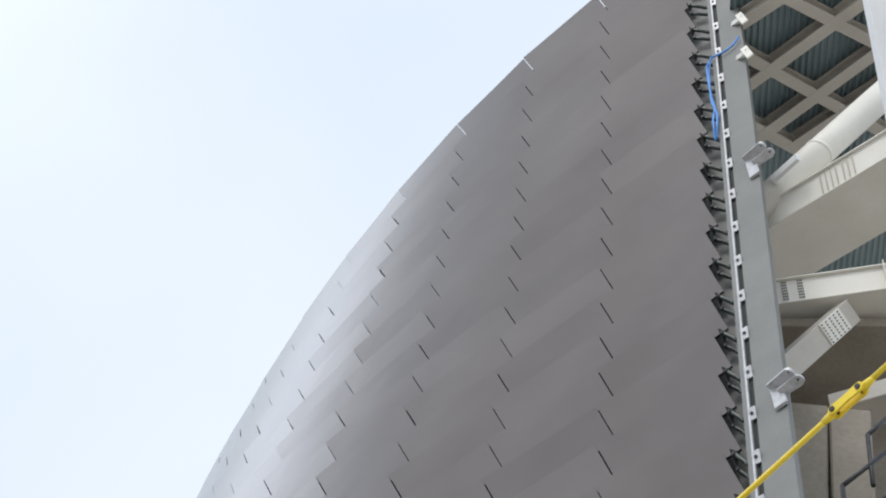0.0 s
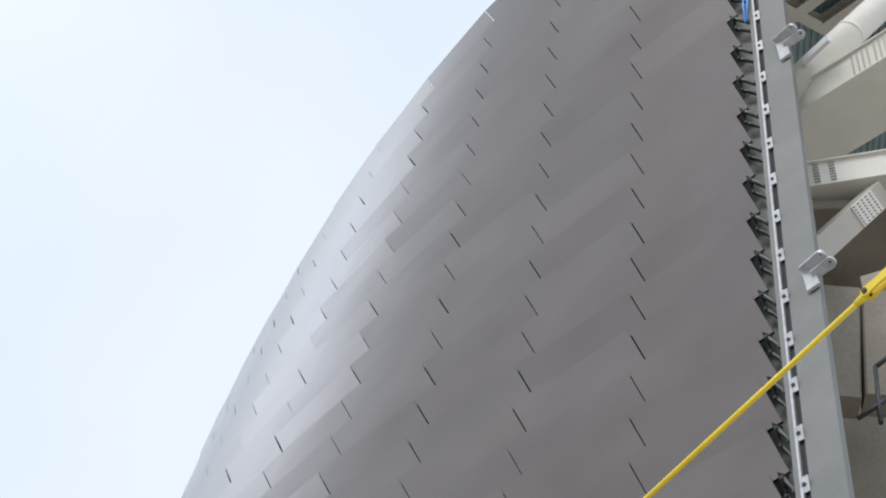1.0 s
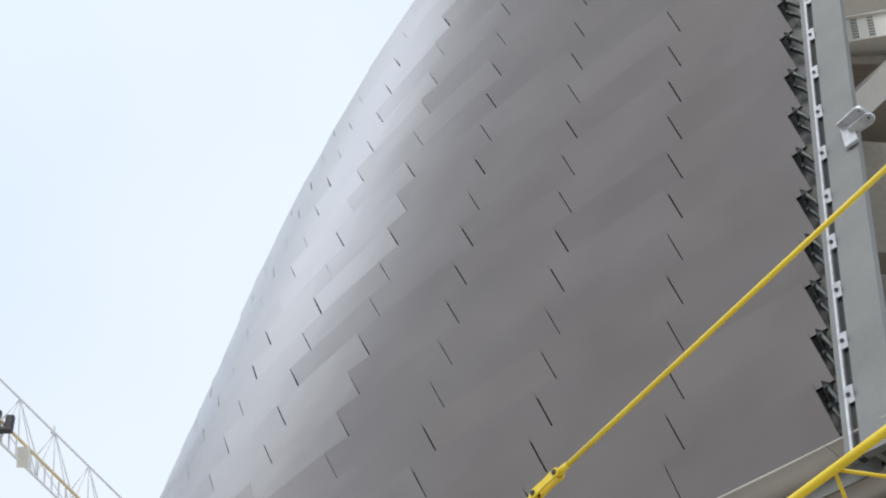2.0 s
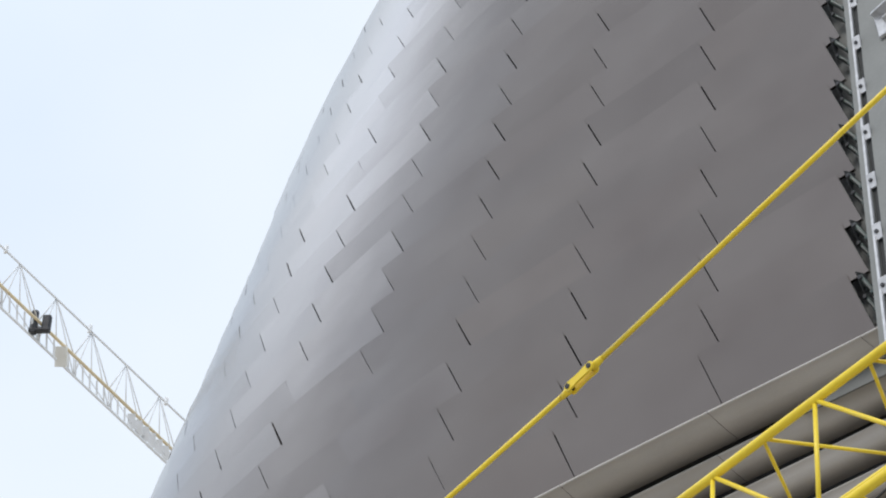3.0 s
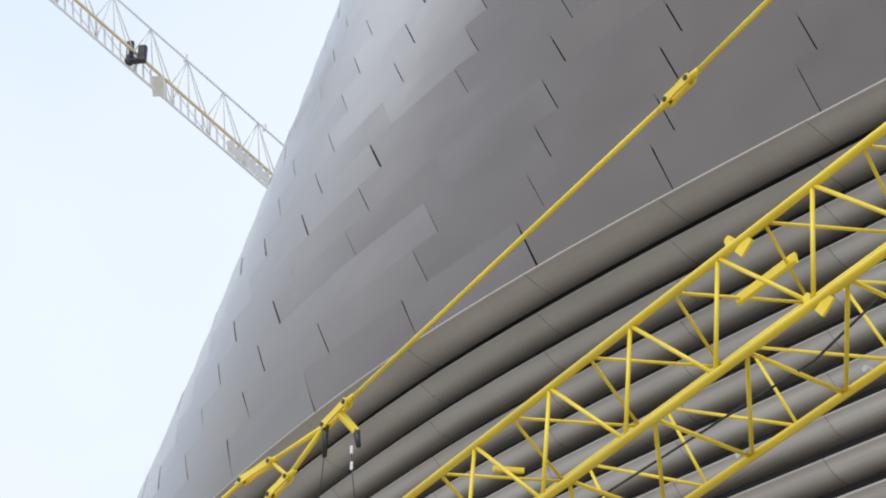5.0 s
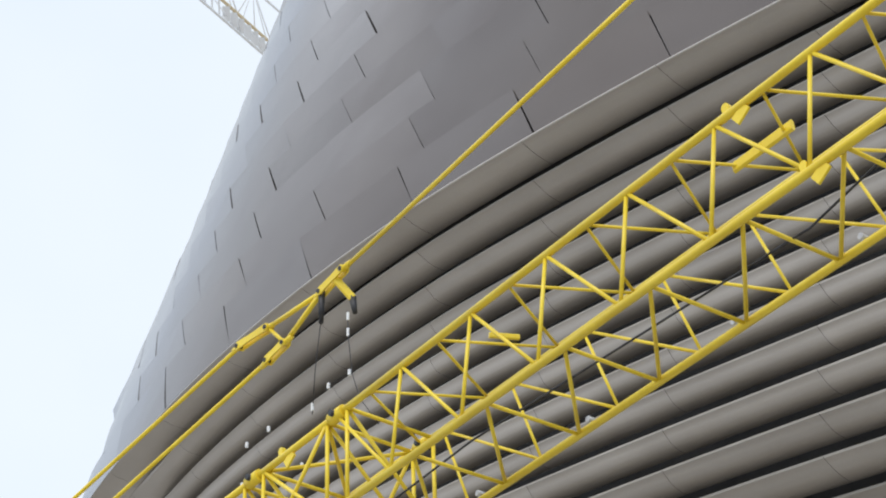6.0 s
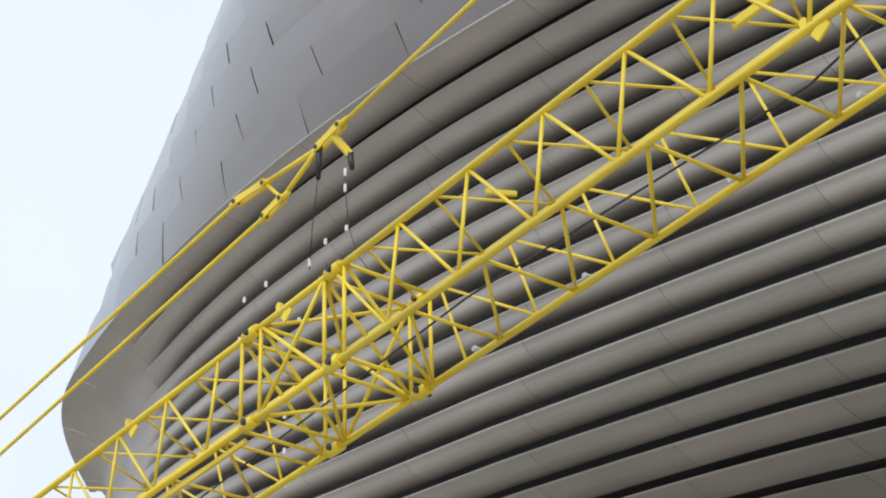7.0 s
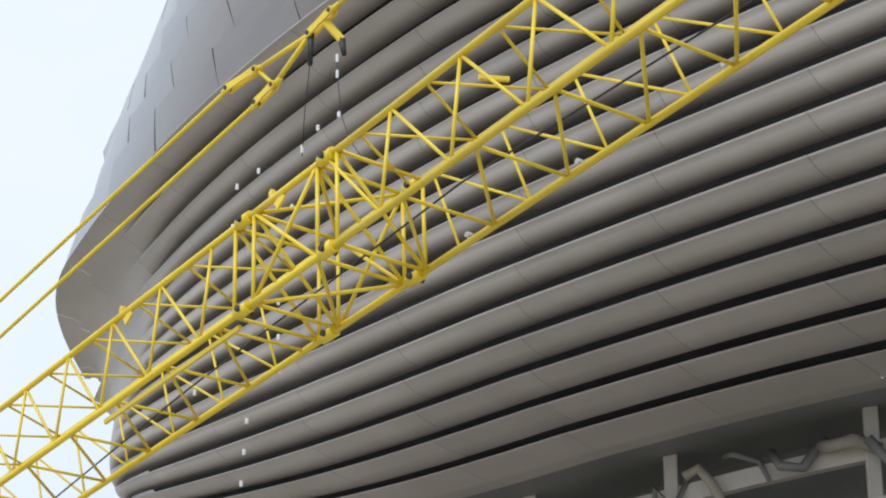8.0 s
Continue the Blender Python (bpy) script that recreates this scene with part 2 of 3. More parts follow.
def closing(u, m):
    """0 where the gap under a louver is open, 1 where it has run out into the smooth corner."""
    f = (u - (6.75 + 0.12 * max(0, m - 5) - 0.12 * max(0, 5 - m))) / 1.1
    f = min(1.0, max(0.0, f))
    return f * f * (3 - 2 * f)


def louver_point(u, m, j):
    f = closing(u, m)
    crease, deep = (LAST_CREASE, LAST_DEPTH) if m == LOUVERS - 1 else (CREASE, DEPTH)
    a = crease[j] * (1 - f) + j / (len(crease) - 1) * f
    return blade(u, m + a, deep[j] * (1 - f) + 0.004 * f)


for m in range(LOUVERS):
    band = thing("louver_band", "grey-brown coated aluminium louver band running out into the smooth corner", "louver", "facade louver bands")
    shift = 0.1 + 0.055 * m
    for c in range(-3, 11):
        u0, u1 = max(-2.6, c + shift), min(c + 1 + shift, 10.3)
        if u1 - u0 < 0.1:
            continue
        rows = []
        for j in range(len(CREASE)):
            gap = 0.0014
            # the butt joints lean like those of the skin
            lean = 0.10 * CREASE[j]
            rows.append([louver_point(u0 + gap + (u1 - u0 - 2 * gap) * i / 7 - lean, m, j) for i in range(8)])
        bm = bmesh.new()
        grid_face(bm, rows)
        part("louver_panel", bm, LOUVER, band)

# ---- right-hand edge: rail, column, brackets ----
edge_u = -1.0
RAD = lambda k: Vector((math.cos(turn(edge_u, k)), math.sin(turn(edge_u, k)), 0))
TAN = lambda k: Vector((math.sin(turn(edge_u, k)), -math.cos(turn(edge_u, k)), 0))
column = thing("steel_column", "grey primed steel edge column carrying the facade", "column")
ks = [-0.6 + i * 1.0 for i in range(24)]


def at_edge(k, s, a):
    """A point beside the open edge: row k, s metres along the face past it, a metres in."""
    return face(edge_u, k, a) + TAN(k) * (s + 0.022 * k)


def strip(name, i0, i1, s0, s1, material, parent, k_list, label=""):
    """A long bar that follows the facade's edge between two depths and two offsets along it."""
    bm = bmesh.new()
    ring = []
    for k in k_list:
        ring.append([bm.verts.new(at_edge(k, b, a)) for a, b in ((i0, s0), (i1, s0), (i1, s1), (i0, s1))])
    for a, b in zip(ring, ring[1:]):
        for i in range(4):
            bm.faces.new((a[i], a[(i + 1) % 4], b[(i + 1) % 4], b[i]))
    bm.faces.new(ring[0][::-1])
    bm.faces.new(ring[-1])
    return part(name, bm, material, parent, label)


strip("box_section", 0.05, 0.22, 0.37, 1.09, GREY, column, ks)
strip("rear_web", 0.22, 0.75, 0.50, 0.60, GREY, column, ks)
strip("back_plate", 0.60, 0.64, -1.9, 0.36, GREY, column, ks)
rail = thing("cladding_rail", "grey steel rail with galvanised clips beside the column", "rail")
strip("channel", 0.04, 0.22, 0.07, 0.24, GREY, rail, ks)
strip("lip", 0.00, 0.05, 0.20, 0.25, GALV, rail, ks)
strip("gasket", 0.12, 0.26, 0.25, 0.36, DARK, rail, ks)
for k in range(0, ROW_COUNT):
    kk = k + 0.45
    o, r, t = at_edge(kk, 0.30, 0.0), RAD(kk), TAN(kk)
    bm = bmesh.new()
    bar(bm, o - Vector((0, 0, 0.17)), o + Vector((0, 0, 0.17)), 0.19, 0.03, up=r, bevel=0.008)
    clip = part("clip", bm, GALV, rail, "pale galvanised clip")
    bm = bmesh.new()
    tube(bm, o - r * 0.01, o - r * 0.04, 0.04, 8)
    part("bolt", bm, WIRE, clip)

# cladding brackets at the open edge
for k in range(0, ROW_COUNT):
    bracket = thing("cladding_bracket", "dark green steel cladding bracket with bolted arms", "bracket", "edge brackets")
    o, r, t = face(edge_u + 0.07, k + 0.93), RAD(k), TAN(k)
    reach = 0.10 + 0.022 * k
    for dz, a0 in ((-0.10, 0.04), (-0.46, 0.12)):
        p, q = o + r * a0 + t * 0.08 + Vector((0, 0, dz)), o + r * 0.16 + t * (0.16 + reach) + Vector((0, 0, dz - 0.40))
        bm = bmesh.new()
        bar(bm, p, q, 0.11, 0.08, bevel=0.02)
        arm = part("arm", bm, BRACKET, bracket)
        for f in (0.12, 0.9):
            c = p.lerp(q, f)
            bm = bmesh.new()
            tube(bm, c - r * 0.09, c + r * 0.05, 0.04, 8)
            part("bolt", bm, BRACKET if f > 0.5 else WIRE, arm)
        bm = bmesh.new()
        bar(bm, p.lerp(q, 0.35) - r * 0.06, p.lerp(q, 0.85) - r * 0.06, 0.05, 0.03, bevel=0.008)
        part("rib", bm, GREY, arm)
    bm = bmesh.new()
    vs = [bm.verts.new(p) for p in (o + t * 0.03 - r * 0.02, o + r * 0.20 + t * 0.12, o + r * 0.12 + t * 0.05 - Vector((0, 0, 0.40)))]
    vs2 = [bm.verts.new(v.co + t * 0.02) for v in vs]
    bm.faces.new(vs)
    bm.faces.new(vs2[::-1])
    for i in range(3):
        bm.faces.new((vs[i], vs2[i], vs2[(i + 1) % 3], vs[(i + 1) % 3]))
    part("closing_plate", bm, DARK, bracket)

# ear plates and studs on the column

ear = thing("ear_bracket", "pale galvanised double-ear bracket bolted to the column", "bracket", "column ears")
for a, e in (((at_edge(12.26, 0.78, -0.05)), (at_edge(12.15, 1.40, -0.30))), ((at_edge(11.98, 1.01, -0.05)), (at_edge(12.01, 1.52, -0.12)))):
    bm = bmesh.new()
    lug(bm, e, (e - a).cross(Vector((0, 0.6, 0.8))).cross(e - a), e - a, 0.125, 0.07)
    ear_plate = part("ear", bm, GALV, ear)
    o = e + (e - a).normalized() * 0.02
    bm = bmesh.new()
    tube(bm, o - RAD(8) * 0.06, o + RAD(8) * 0.06, 0.035, 8)
    part("pin_hole", bm, WIRE, ear_plate, "dark pin hole")
bm = bmesh.new()
bar(bm, at_edge(12.39, 0.89, 0.00), at_edge(11.65, 1.00, -0.02), 0.30, 0.07, up=RAD(8), bevel=0.01)
part("base_plate", bm, GALV, ear)

ear = thing("ear_bracket", "pale galvanised double-ear bracket bolted to the column", "bracket", "column ears")
for a, e in (((at_edge(5.78, 0.80, -0.05)), (at_edge(5.66, 1.41, -0.30))), ((at_edge(5.54, 1.02, -0.05)), (at_edge(5.55, 1.49, -0.12)))):
    bm = bmesh.new()
    lug(bm, e, (e - a).cross(Vector((0, 0.6, 0.8))).cross(e - a), e - a, 0.125, 0.07)
    ear_plate = part("ear", bm, GALV, ear)
    o = e + (e - a).normalized() * 0.02
    bm = bmesh.new()
    tube(bm, o - RAD(8) * 0.06, o + RAD(8) * 0.06, 0.035, 8)
    part("pin_hole", bm, WIRE, ear_plate, "dark pin hole")
bm = bmesh.new()
bar(bm, at_edge(5.88, 0.90, 0.00), at_edge(5.27, 1.00, -0.02), 0.30, 0.07, up=RAD(8), bevel=0.01)
part("base_plate", bm, GALV, ear)

fin = thing("steel_stud", "pale steel stud with an end plate on the column", "bracket", "column studs")
bm = bmesh.new()
bar(bm, at_edge(17.28, 0.83, 0.06), at_edge(17.08, 1.24, -0.20), 0.12, 0.16, bevel=0.01)
part("stem", bm, PALE, fin)
bm = bmesh.new()
bar(bm, at_edge(17.27, 1.15, -0.22), at_edge(16.83, 1.33, -0.22), 0.22, 0.05, up=RAD(15), bevel=0.01)
part("end_plate", bm, PALE, fin)

fin = thing("steel_stud", "pale steel stud with an end plate on the column", "bracket", "column studs")
bm = bmesh.new()
bar(bm, at_edge(15.92, 0.86, 0.06), at_edge(15.72, 1.26, -0.20), 0.12, 0.16, bevel=0.01)
part("stem", bm, PALE, fin)
bm = bmesh.new()
bar(bm, at_edge(15.90, 1.18, -0.22), at_edge(15.47, 1.36, -0.22), 0.22, 0.05, up=RAD(15), bevel=0.01)
part("end_plate", bm, PALE, fin)

cable = thing("blue_cable", "loose bright blue cable tied along the column", "cable")
for pts in ((at_edge(16.57, 1.01, -0.06), at_edge(16.37, 0.80, -0.06), at_edge(16.27, 0.48, -0.06), at_edge(16.28, 0.07, -0.06), at_edge(15.85, -0.02, -0.06), at_edge(15.24, -0.05, -0.06), at_edge(14.72, -0.03, -0.06), at_edge(14.17, 0.12, -0.06), at_edge(13.40, 0.03, -0.06)),
            (at_edge(16.18, -0.01, -0.04), at_edge(16.06, -0.09, -0.04), at_edge(15.59, -0.09, -0.04), at_edge(14.83, -0.02, -0.04), at_edge(14.49, 0.05, -0.04), at_edge(14.04, -0.04, -0.04), at_edge(13.38, -0.02, -0.04))):
    bm = bmesh.new()
    cord(bm, pts, 0.035)
    part("strand", bm, BLUE, cable)

# ---- structure seen behind the column ----
DECK_Z = 52.0
deck = thing("steel_deck", "blue-grey corrugated steel deck over the open concourse", "deck")
n = 156
for s in range(0, n, 12):
    bm = bmesh.new()
    lines = []
    for i in range(s * 2, s * 2 + 25):
        x = 8.77 + 0.05 * i
        lift = 0.08 if i % 4 in (1, 2) else 0.0
        lines.append([Vector((x, 34.56, DECK_Z + lift)), Vector((x + 2.2, 74.00, DECK_Z + lift))])
    grid_face(bm, lines, False)
    part("corrugated_sheet", bm, DECK, deck)
ob = thing("deck_beam", "grey-beige steel deck beam", "beam", "deck beams")
ibeam((9.42, 39.50, 51.65), (14.24, 34.62, 51.65), 0.42, 0.5, 0.05, BEIGE, ob)
ob = thing("deck_beam", "grey-beige steel deck beam", "beam", "deck beams")
ibeam((9.90, 41.74, 51.65), (14.59, 36.83, 51.65), 0.42, 0.5, 0.05, BEIGE, ob)
ob = thing("deck_beam", "grey-beige steel deck beam", "beam", "deck beams")
ibeam((11.34, 41.81, 51.65), (15.16, 38.14, 51.65), 0.42, 0.5, 0.05, BEIGE, ob)
ob = thing("deck_beam", "grey-beige steel deck beam", "beam", "deck beams")
ibeam((8.96, 37.05, 51.65), (11.85, 34.52, 51.65), 0.42, 0.5, 0.05, BEIGE, ob)
ob = thing("cross_beam", "grey-beige steel cross beam under the deck", "beam", "deck beams")
ibeam((9.11, 37.84, 51.62), (15.41, 41.96, 51.62), 0.4, 0.42, 0.05, BEIGE, ob)
ob = thing("cross_beam", "grey-beige steel cross beam under the deck", "beam", "deck beams")
ibeam((9.80, 40.77, 51.62), (14.59, 43.92, 51.62), 0.4, 0.42, 0.05, BEIGE, ob)
ob = thing("cross_beam", "grey-beige steel cross beam under the deck", "beam", "deck beams")
ibeam((9.36, 35.21, 51.62), (15.23, 38.63, 51.62), 0.4, 0.42, 0.05, BEIGE, ob)
ob = thing("white_post", "white painted steel post in front of the deck", "post")
bm = bmesh.new()
bar(bm, (11.44, 31.02, 46.18), (11.80, 33.00, 40.42), 0.55, 0.5, (1, 0, 0), bevel=0.02)
part("body", bm, WHITE, ob)
ob = thing("steel_tube", "large cream painted steel tube strut", "tube")
bm = bmesh.new()
tube(bm, (8.35, 35.76, 41.60), (13.44, 35.96, 47.71), 0.42, 24)
part("body", bm, PALE, ob)
bm = bmesh.new()
tube(bm, (10.39, 35.84, 44.04), (10.46, 35.84, 44.14), 0.435, 24)
part("weld_collar", bm, PALE, ob)
ob = thing("gusset_plate", "white gusset plate beside the tube strut", "plate")
bm = bmesh.new()
bar(bm, (8.88, 35.25, 42.30), (9.46, 34.45, 42.30), 0.12, 0.25, bevel=0.01)
part("plate", bm, WHITE, ob)
ob = thing("plate_girder", "cream primed box girder with slotted stiffeners", "girder", "pale girders")
p, q = Vector((6.53, 37.79, 41.00)), Vector((12.35, 32.57, 41.00))
d = (q - p).normalized()
back = Vector((-d.y, d.x, 0)) * 1
mid = back * 1.05 + Vector((0, 0, 0.47))
bm = bmesh.new()
bar(bm, p + mid, q + mid, 2.00, 0.95, bevel=0.015)
part("web_box", bm, PALE, ob)
for z in (0.0, 0.95):
    bm = bmesh.new()
    bar(bm, p + back * 1.05 + Vector((0, 0, z)), q + back * 1.05 + Vector((0, 0, z)), 2.18, 0.05, bevel=0.01)
    part("flange", bm, PALE, ob)
for i in range(7):
    o = p + d * (4.65 + 0.16 * i + (0.05 if i > 3 else 0)) + Vector((0, 0, 0.47))
    bm = bmesh.new()
    bar(bm, o - Vector((0, 0, 0.36)), o + Vector((0, 0, 0.36)), 0.035, 0.03, up=back, bevel=0.005)
    part("stiffener", bm, BEIGE, ob)
ob = thing("plate_girder", "cream primed plate girder with a bolted end", "girder", "pale girders")
p, q = Vector((7.98, 35.02, 37.20)), Vector((11.94, 34.23, 37.20))
d = (q - p).normalized()
back = Vector((-d.y, d.x, 0)) * 1
mid = back * 0.47 + Vector((0, 0, 0.42))
bm = bmesh.new()
bar(bm, p + mid, q + mid, 0.85, 0.85, bevel=0.015)
part("web_box", bm, PALE, ob)
for z in (0.0, 0.85):
    bm = bmesh.new()
    bar(bm, p + back * 0.47 + Vector((0, 0, z)), q + back * 0.47 + Vector((0, 0, z)), 1.03, 0.05, bevel=0.01)
    part("flange", bm, PALE, ob)
for group in (0.55, 0.95):
    for i in range(3):
        for j in range(7):
            o = p + d * (group + 0.05 * i) + Vector((0, 0, 0.12 + 0.1 * j))
            bm = bmesh.new()
            tube(bm, o, o - back * 0.03, 0.022, 6)
            part("bolt", bm, GREY, ob)
bm = bmesh.new()
o = p + d * 3.1 - back * 0.1
bar(bm, o + Vector((0, 0, 0.02)), o + Vector((0, 0, 0.83)), 0.25, 0.03, up=d, bevel=0.005)
part("stiffener", bm, PALE, ob)
ob = thing("diagonal_brace", "pale grey steel diagonal brace with a bolted splice", "brace")
p, q = Vector((7.81, 34.21, 34.00)), Vector((10.02, 34.99, 36.90))
d = (q - p).normalized()
s = d.cross(Vector((0.0, 0.7, 0.7))).normalized()
up = s.cross(d)
bm = bmesh.new()
bar(bm, p, q, 0.62, 0.5, up, bevel=0.015)
part("body", bm, BEIGE, ob)
bm = bmesh.new()
bar(bm, p.lerp(q, 0.58) - up * 0.27, p.lerp(q, 0.86) - up * 0.27, 0.60, 0.04, up, bevel=0.01)
part("splice_plate", bm, PALE, ob)
for i in range(5):
    for j in range(7):
        o = p.lerp(q, 0.60 + 0.055 * i) + s * (-0.25 + 0.083 * j) - up * 0.28
        bm = bmesh.new()
        tube(bm, o, o - up * 0.035, 0.022, 6)
        part("bolt", bm, GREY, ob)
bm = bmesh.new()
bar(bm, (7.15, 36.93, 36.90), (14.92, 36.93, 36.90), 3.34, 0.30, bevel=0.02)
tagged(part("ceiling_slab", bm, CONCRETE, None), "brown-grey concrete slab soffit behind the girders", "ceiling", kind="structure")
bm = bmesh.new()
bar(bm, (7.15, 38.75, 27.0), (14.92, 38.75, 27.0), 0.30, 19.5, bevel=0.02)
tagged(part("wall_concourse", bm, CONCRETE, None), "stained board-marked concrete wall behind the column", "wall", kind="structure")
ob = thing("precast_panel", "pale precast concrete panel under the soffit", "panel")
bm = bmesh.new()
bar(bm, (9.27, 35.09, 33.60), (11.30, 34.21, 33.60), 1.0, 0.5, bevel=0.02)
part("body", bm, BEIGE, ob)
ob = thing("concrete_pier", "stained concrete pier with a formwork joint", "column", "concrete piers")
bm = bmesh.new()
bar(bm, (8.43, 34.54, 33.10), (8.02, 34.68, 29.94), 0.95, 0.8, (0, 1, 0), bevel=0.04)
part("body", bm, CONCRETE, ob)
ob = thing("concrete_pier", "stained concrete pier with a formwork joint", "column", "concrete piers")
bm = bmesh.new()
bar(bm, (9.38, 34.49, 32.88), (9.03, 34.54, 29.81), 0.95, 0.8, (0, 1, 0), bevel=0.04)
part("body", bm, CONCRETE, ob)
ob = thing("access_rail", "dark tubular access railing beside the concrete column", "railing")
bm = bmesh.new()
tube(bm, (8.6700, 30.6000, 28.9600), (9.2000, 30.8200, 29.6300), 0.05)
part("tube", bm, WIRE, ob)
bm = bmesh.new()
tube(bm, (7.8200, 30.0800, 27.1600), (8.8800, 30.2700, 28.2100), 0.05)
part("tube", bm, WIRE, ob)
bm = bmesh.new()
tube(bm, (8.6700, 30.6000, 28.9600), (8.4000, 29.9900, 27.0900), 0.05)
part("tube", bm, WIRE, ob)
bm = bmesh.new()
tube(bm, (7.8200, 30.0800, 27.1600), (7.5600, 29.4600, 25.2600), 0.05)
part("tube", bm, WIRE, ob)
bm = bmesh.new()
tube(bm, (7.1900, 29.5900, 25.4900), (8.5700, 29.8400, 26.6700), 0.05)
part("tube", bm, WIRE, ob)
bm = bmesh.new()
us = [-3 + 0.5 * i for i in range(25)]
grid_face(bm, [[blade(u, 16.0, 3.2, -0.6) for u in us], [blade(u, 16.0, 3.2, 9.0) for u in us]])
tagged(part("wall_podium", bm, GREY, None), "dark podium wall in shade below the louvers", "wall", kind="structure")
bm = bmesh.new()
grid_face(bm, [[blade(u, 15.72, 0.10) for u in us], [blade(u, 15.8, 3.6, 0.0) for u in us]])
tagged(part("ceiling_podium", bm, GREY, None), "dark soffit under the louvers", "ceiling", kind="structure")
ob = thing("edge_beam", "grey steel tie beam in shade under the louvers", "beam")
bm = bmesh.new()
for i in range(20):
    u, v = -2.5 + i * 0.5, -2.5 + (i + 1) * 0.5
    bar(bm, blade(u, 16, 1.6, 0.75), blade(v, 16, 1.6, 0.75), 0.3, 0.35)
part("body", bm, BEIGE, ob)
ob = thing("edge_beam", "grey steel edge beam of the podium", "beam")
bm = bmesh.new()
for i in range(20):
    u, v = -2.5 + i * 0.5, -2.5 + (i + 1) * 0.5
    bar(bm, blade(u, 16, 1.6, 1.9), blade(v, 16, 1.6, 1.9), 0.4, 0.45)
part("body", bm, BEIGE, ob)
for u in (-1.6, -0.3, 1.15, 2.6, 4.1):
    ob = thing("podium_post", "grey steel post under the louvers", "post", "podium posts")
    bm = bmesh.new()
    bar(bm, blade(u, 16, 1.5, -0.3), blade(u, 16, 1.5, 2.2), 0.28, 0.28, up=(1, 0, 0), bevel=0.02)
    part("body", bm, BEIGE, ob)
rng = random.Random(9)
for i in range(9):
    u = 0.1 + i * 0.33
    ob = thing("cable_bundle", "grey sleeved cable and duct bundle under the louvers", "duct", "podium ducts")
    bm = bmesh.new()
    pts = [blade(u + 0.12 * j, 16, 1.0 + rng.uniform(0, 0.5), 0.25 + rng.uniform(0, 1.3)) for j in range(4)]
    cord(bm, pts, rng.uniform(0.05, 0.14), 8)
    part("duct", bm, GREY if i % 3 else CONCRETE, ob)

# ---- yellow lattice boom ----
B0, BD, BA, BB = Vector((-2.8270, 20.9531, 9.0367)), Vector((-0.6851, 0.7087, -0.1685)), Vector((0.7264, 0.6820, -0.0849)), Vector((-0.0547, 0.1806, 0.9820))
BW, BP = 1.20855, 1.26266
CORNER = {"t": (-1, 1), "f": (-1, -1), "b": (1, -1), "r": (1, 1)}


def on_boom(c, s):
    a, b = CORNER[c]
    return B0 + BA * (a * BW / 2) + BB * (b * BW / 2) + BD * s


boom = thing("lattice_boom", "yellow tubular lattice crane boom, pinned in sections", "crane boom")
J0, J1 = 0.84, 2.618
for c in CORNER:
    for s0, s1 in ((-16.0, J0 - 0.12), (J0 - 0.10, J1 - 0.12), (J1 - 0.10, 17.0)):
        bm = bmesh.new()
        tube(bm, on_boom(c, s0), on_boom(c, s1), 0.044, 12)
        part("chord", bm, YELLOW, boom)
    for j in (J0 - 0.11, J1 - 0.11):
        bm = bmesh.new()
        tube(bm, on_boom(c, j - 0.13), on_boom(c, j + 0.13), 0.078, 10)
        part("sleeve", bm, YELLOW, boom)
        bm = bmesh.new()
        tube(bm, on_boom(c, j) - BA * 0.11, on_boom(c, j) + BA * 0.11, 0.042, 8)
        part("pin", bm, WIRE, boom, "dark greased connecting pin")


def lace(c0, c1, s0, s1, first, lag, r):
    """Zigzag bracing between two chords."""
    s = first
    while s < s1:
        if s > s0:
            for p, q in ((s, s + lag), (s, s + lag - BP)):
                if s0 < q < s1:
                    bm = bmesh.new()
                    tube(bm, on_boom(c0, p), on_boom(c1, q), r, 8)
                    part("brace", bm, YELLOW, boom)
        s += BP


for s0, s1 in ((-16.0, J0 - 0.05), (J1 - 0.15, 17.0)):
    lace("t", "f", s0, s1, -1.78188 - 14 * BP, 0.23667, 0.022)
    lace("f", "b", s0, s1, -5.75 - 14 * BP, 1.22, 0.022)
    lace("t", "r", s0, s1, -1.78188 - 14 * BP + 0.5 * BP, 0.5 * BP, 0.018)
    lace("r", "b", s0, s1, -3.45 - 14 * BP, -0.45, 0.018)
# end frames and the short insert between the two pinned joints
for j in (J0 - 0.30, J0 + 0.10, J1 - 0.32, J1 + 0.10):
    for c0, c1 in (("t", "f"), ("f", "b"), ("b", "r"), ("r", "t")):
        bm = bmesh.new()
        tube(bm, on_boom(c0, j), on_boom(c1, j), 0.025, 8)
        part("frame_bar", bm, YELLOW, boom)
    bm = bmesh.new()
    tube(bm, on_boom("t", j), on_boom("b", j), 0.025, 8)
    part("frame_bar", bm, YELLOW, boom)
for c0, c1 in (("t", "f"), ("f", "b"), ("b", "r"), ("r", "t")):
    bm = bmesh.new()
    tube(bm, on_boom(c0, J0 + 0.1), on_boom(c1, J1 - 0.32), 0.026, 8)
    part("brace", bm, YELLOW, boom)
    bm = bmesh.new()
    tube(bm, on_boom(c1, J0 + 0.1), on_boom(c0, J1 - 0.32), 0.026, 8)
    part("brace", bm, YELLOW, boom)
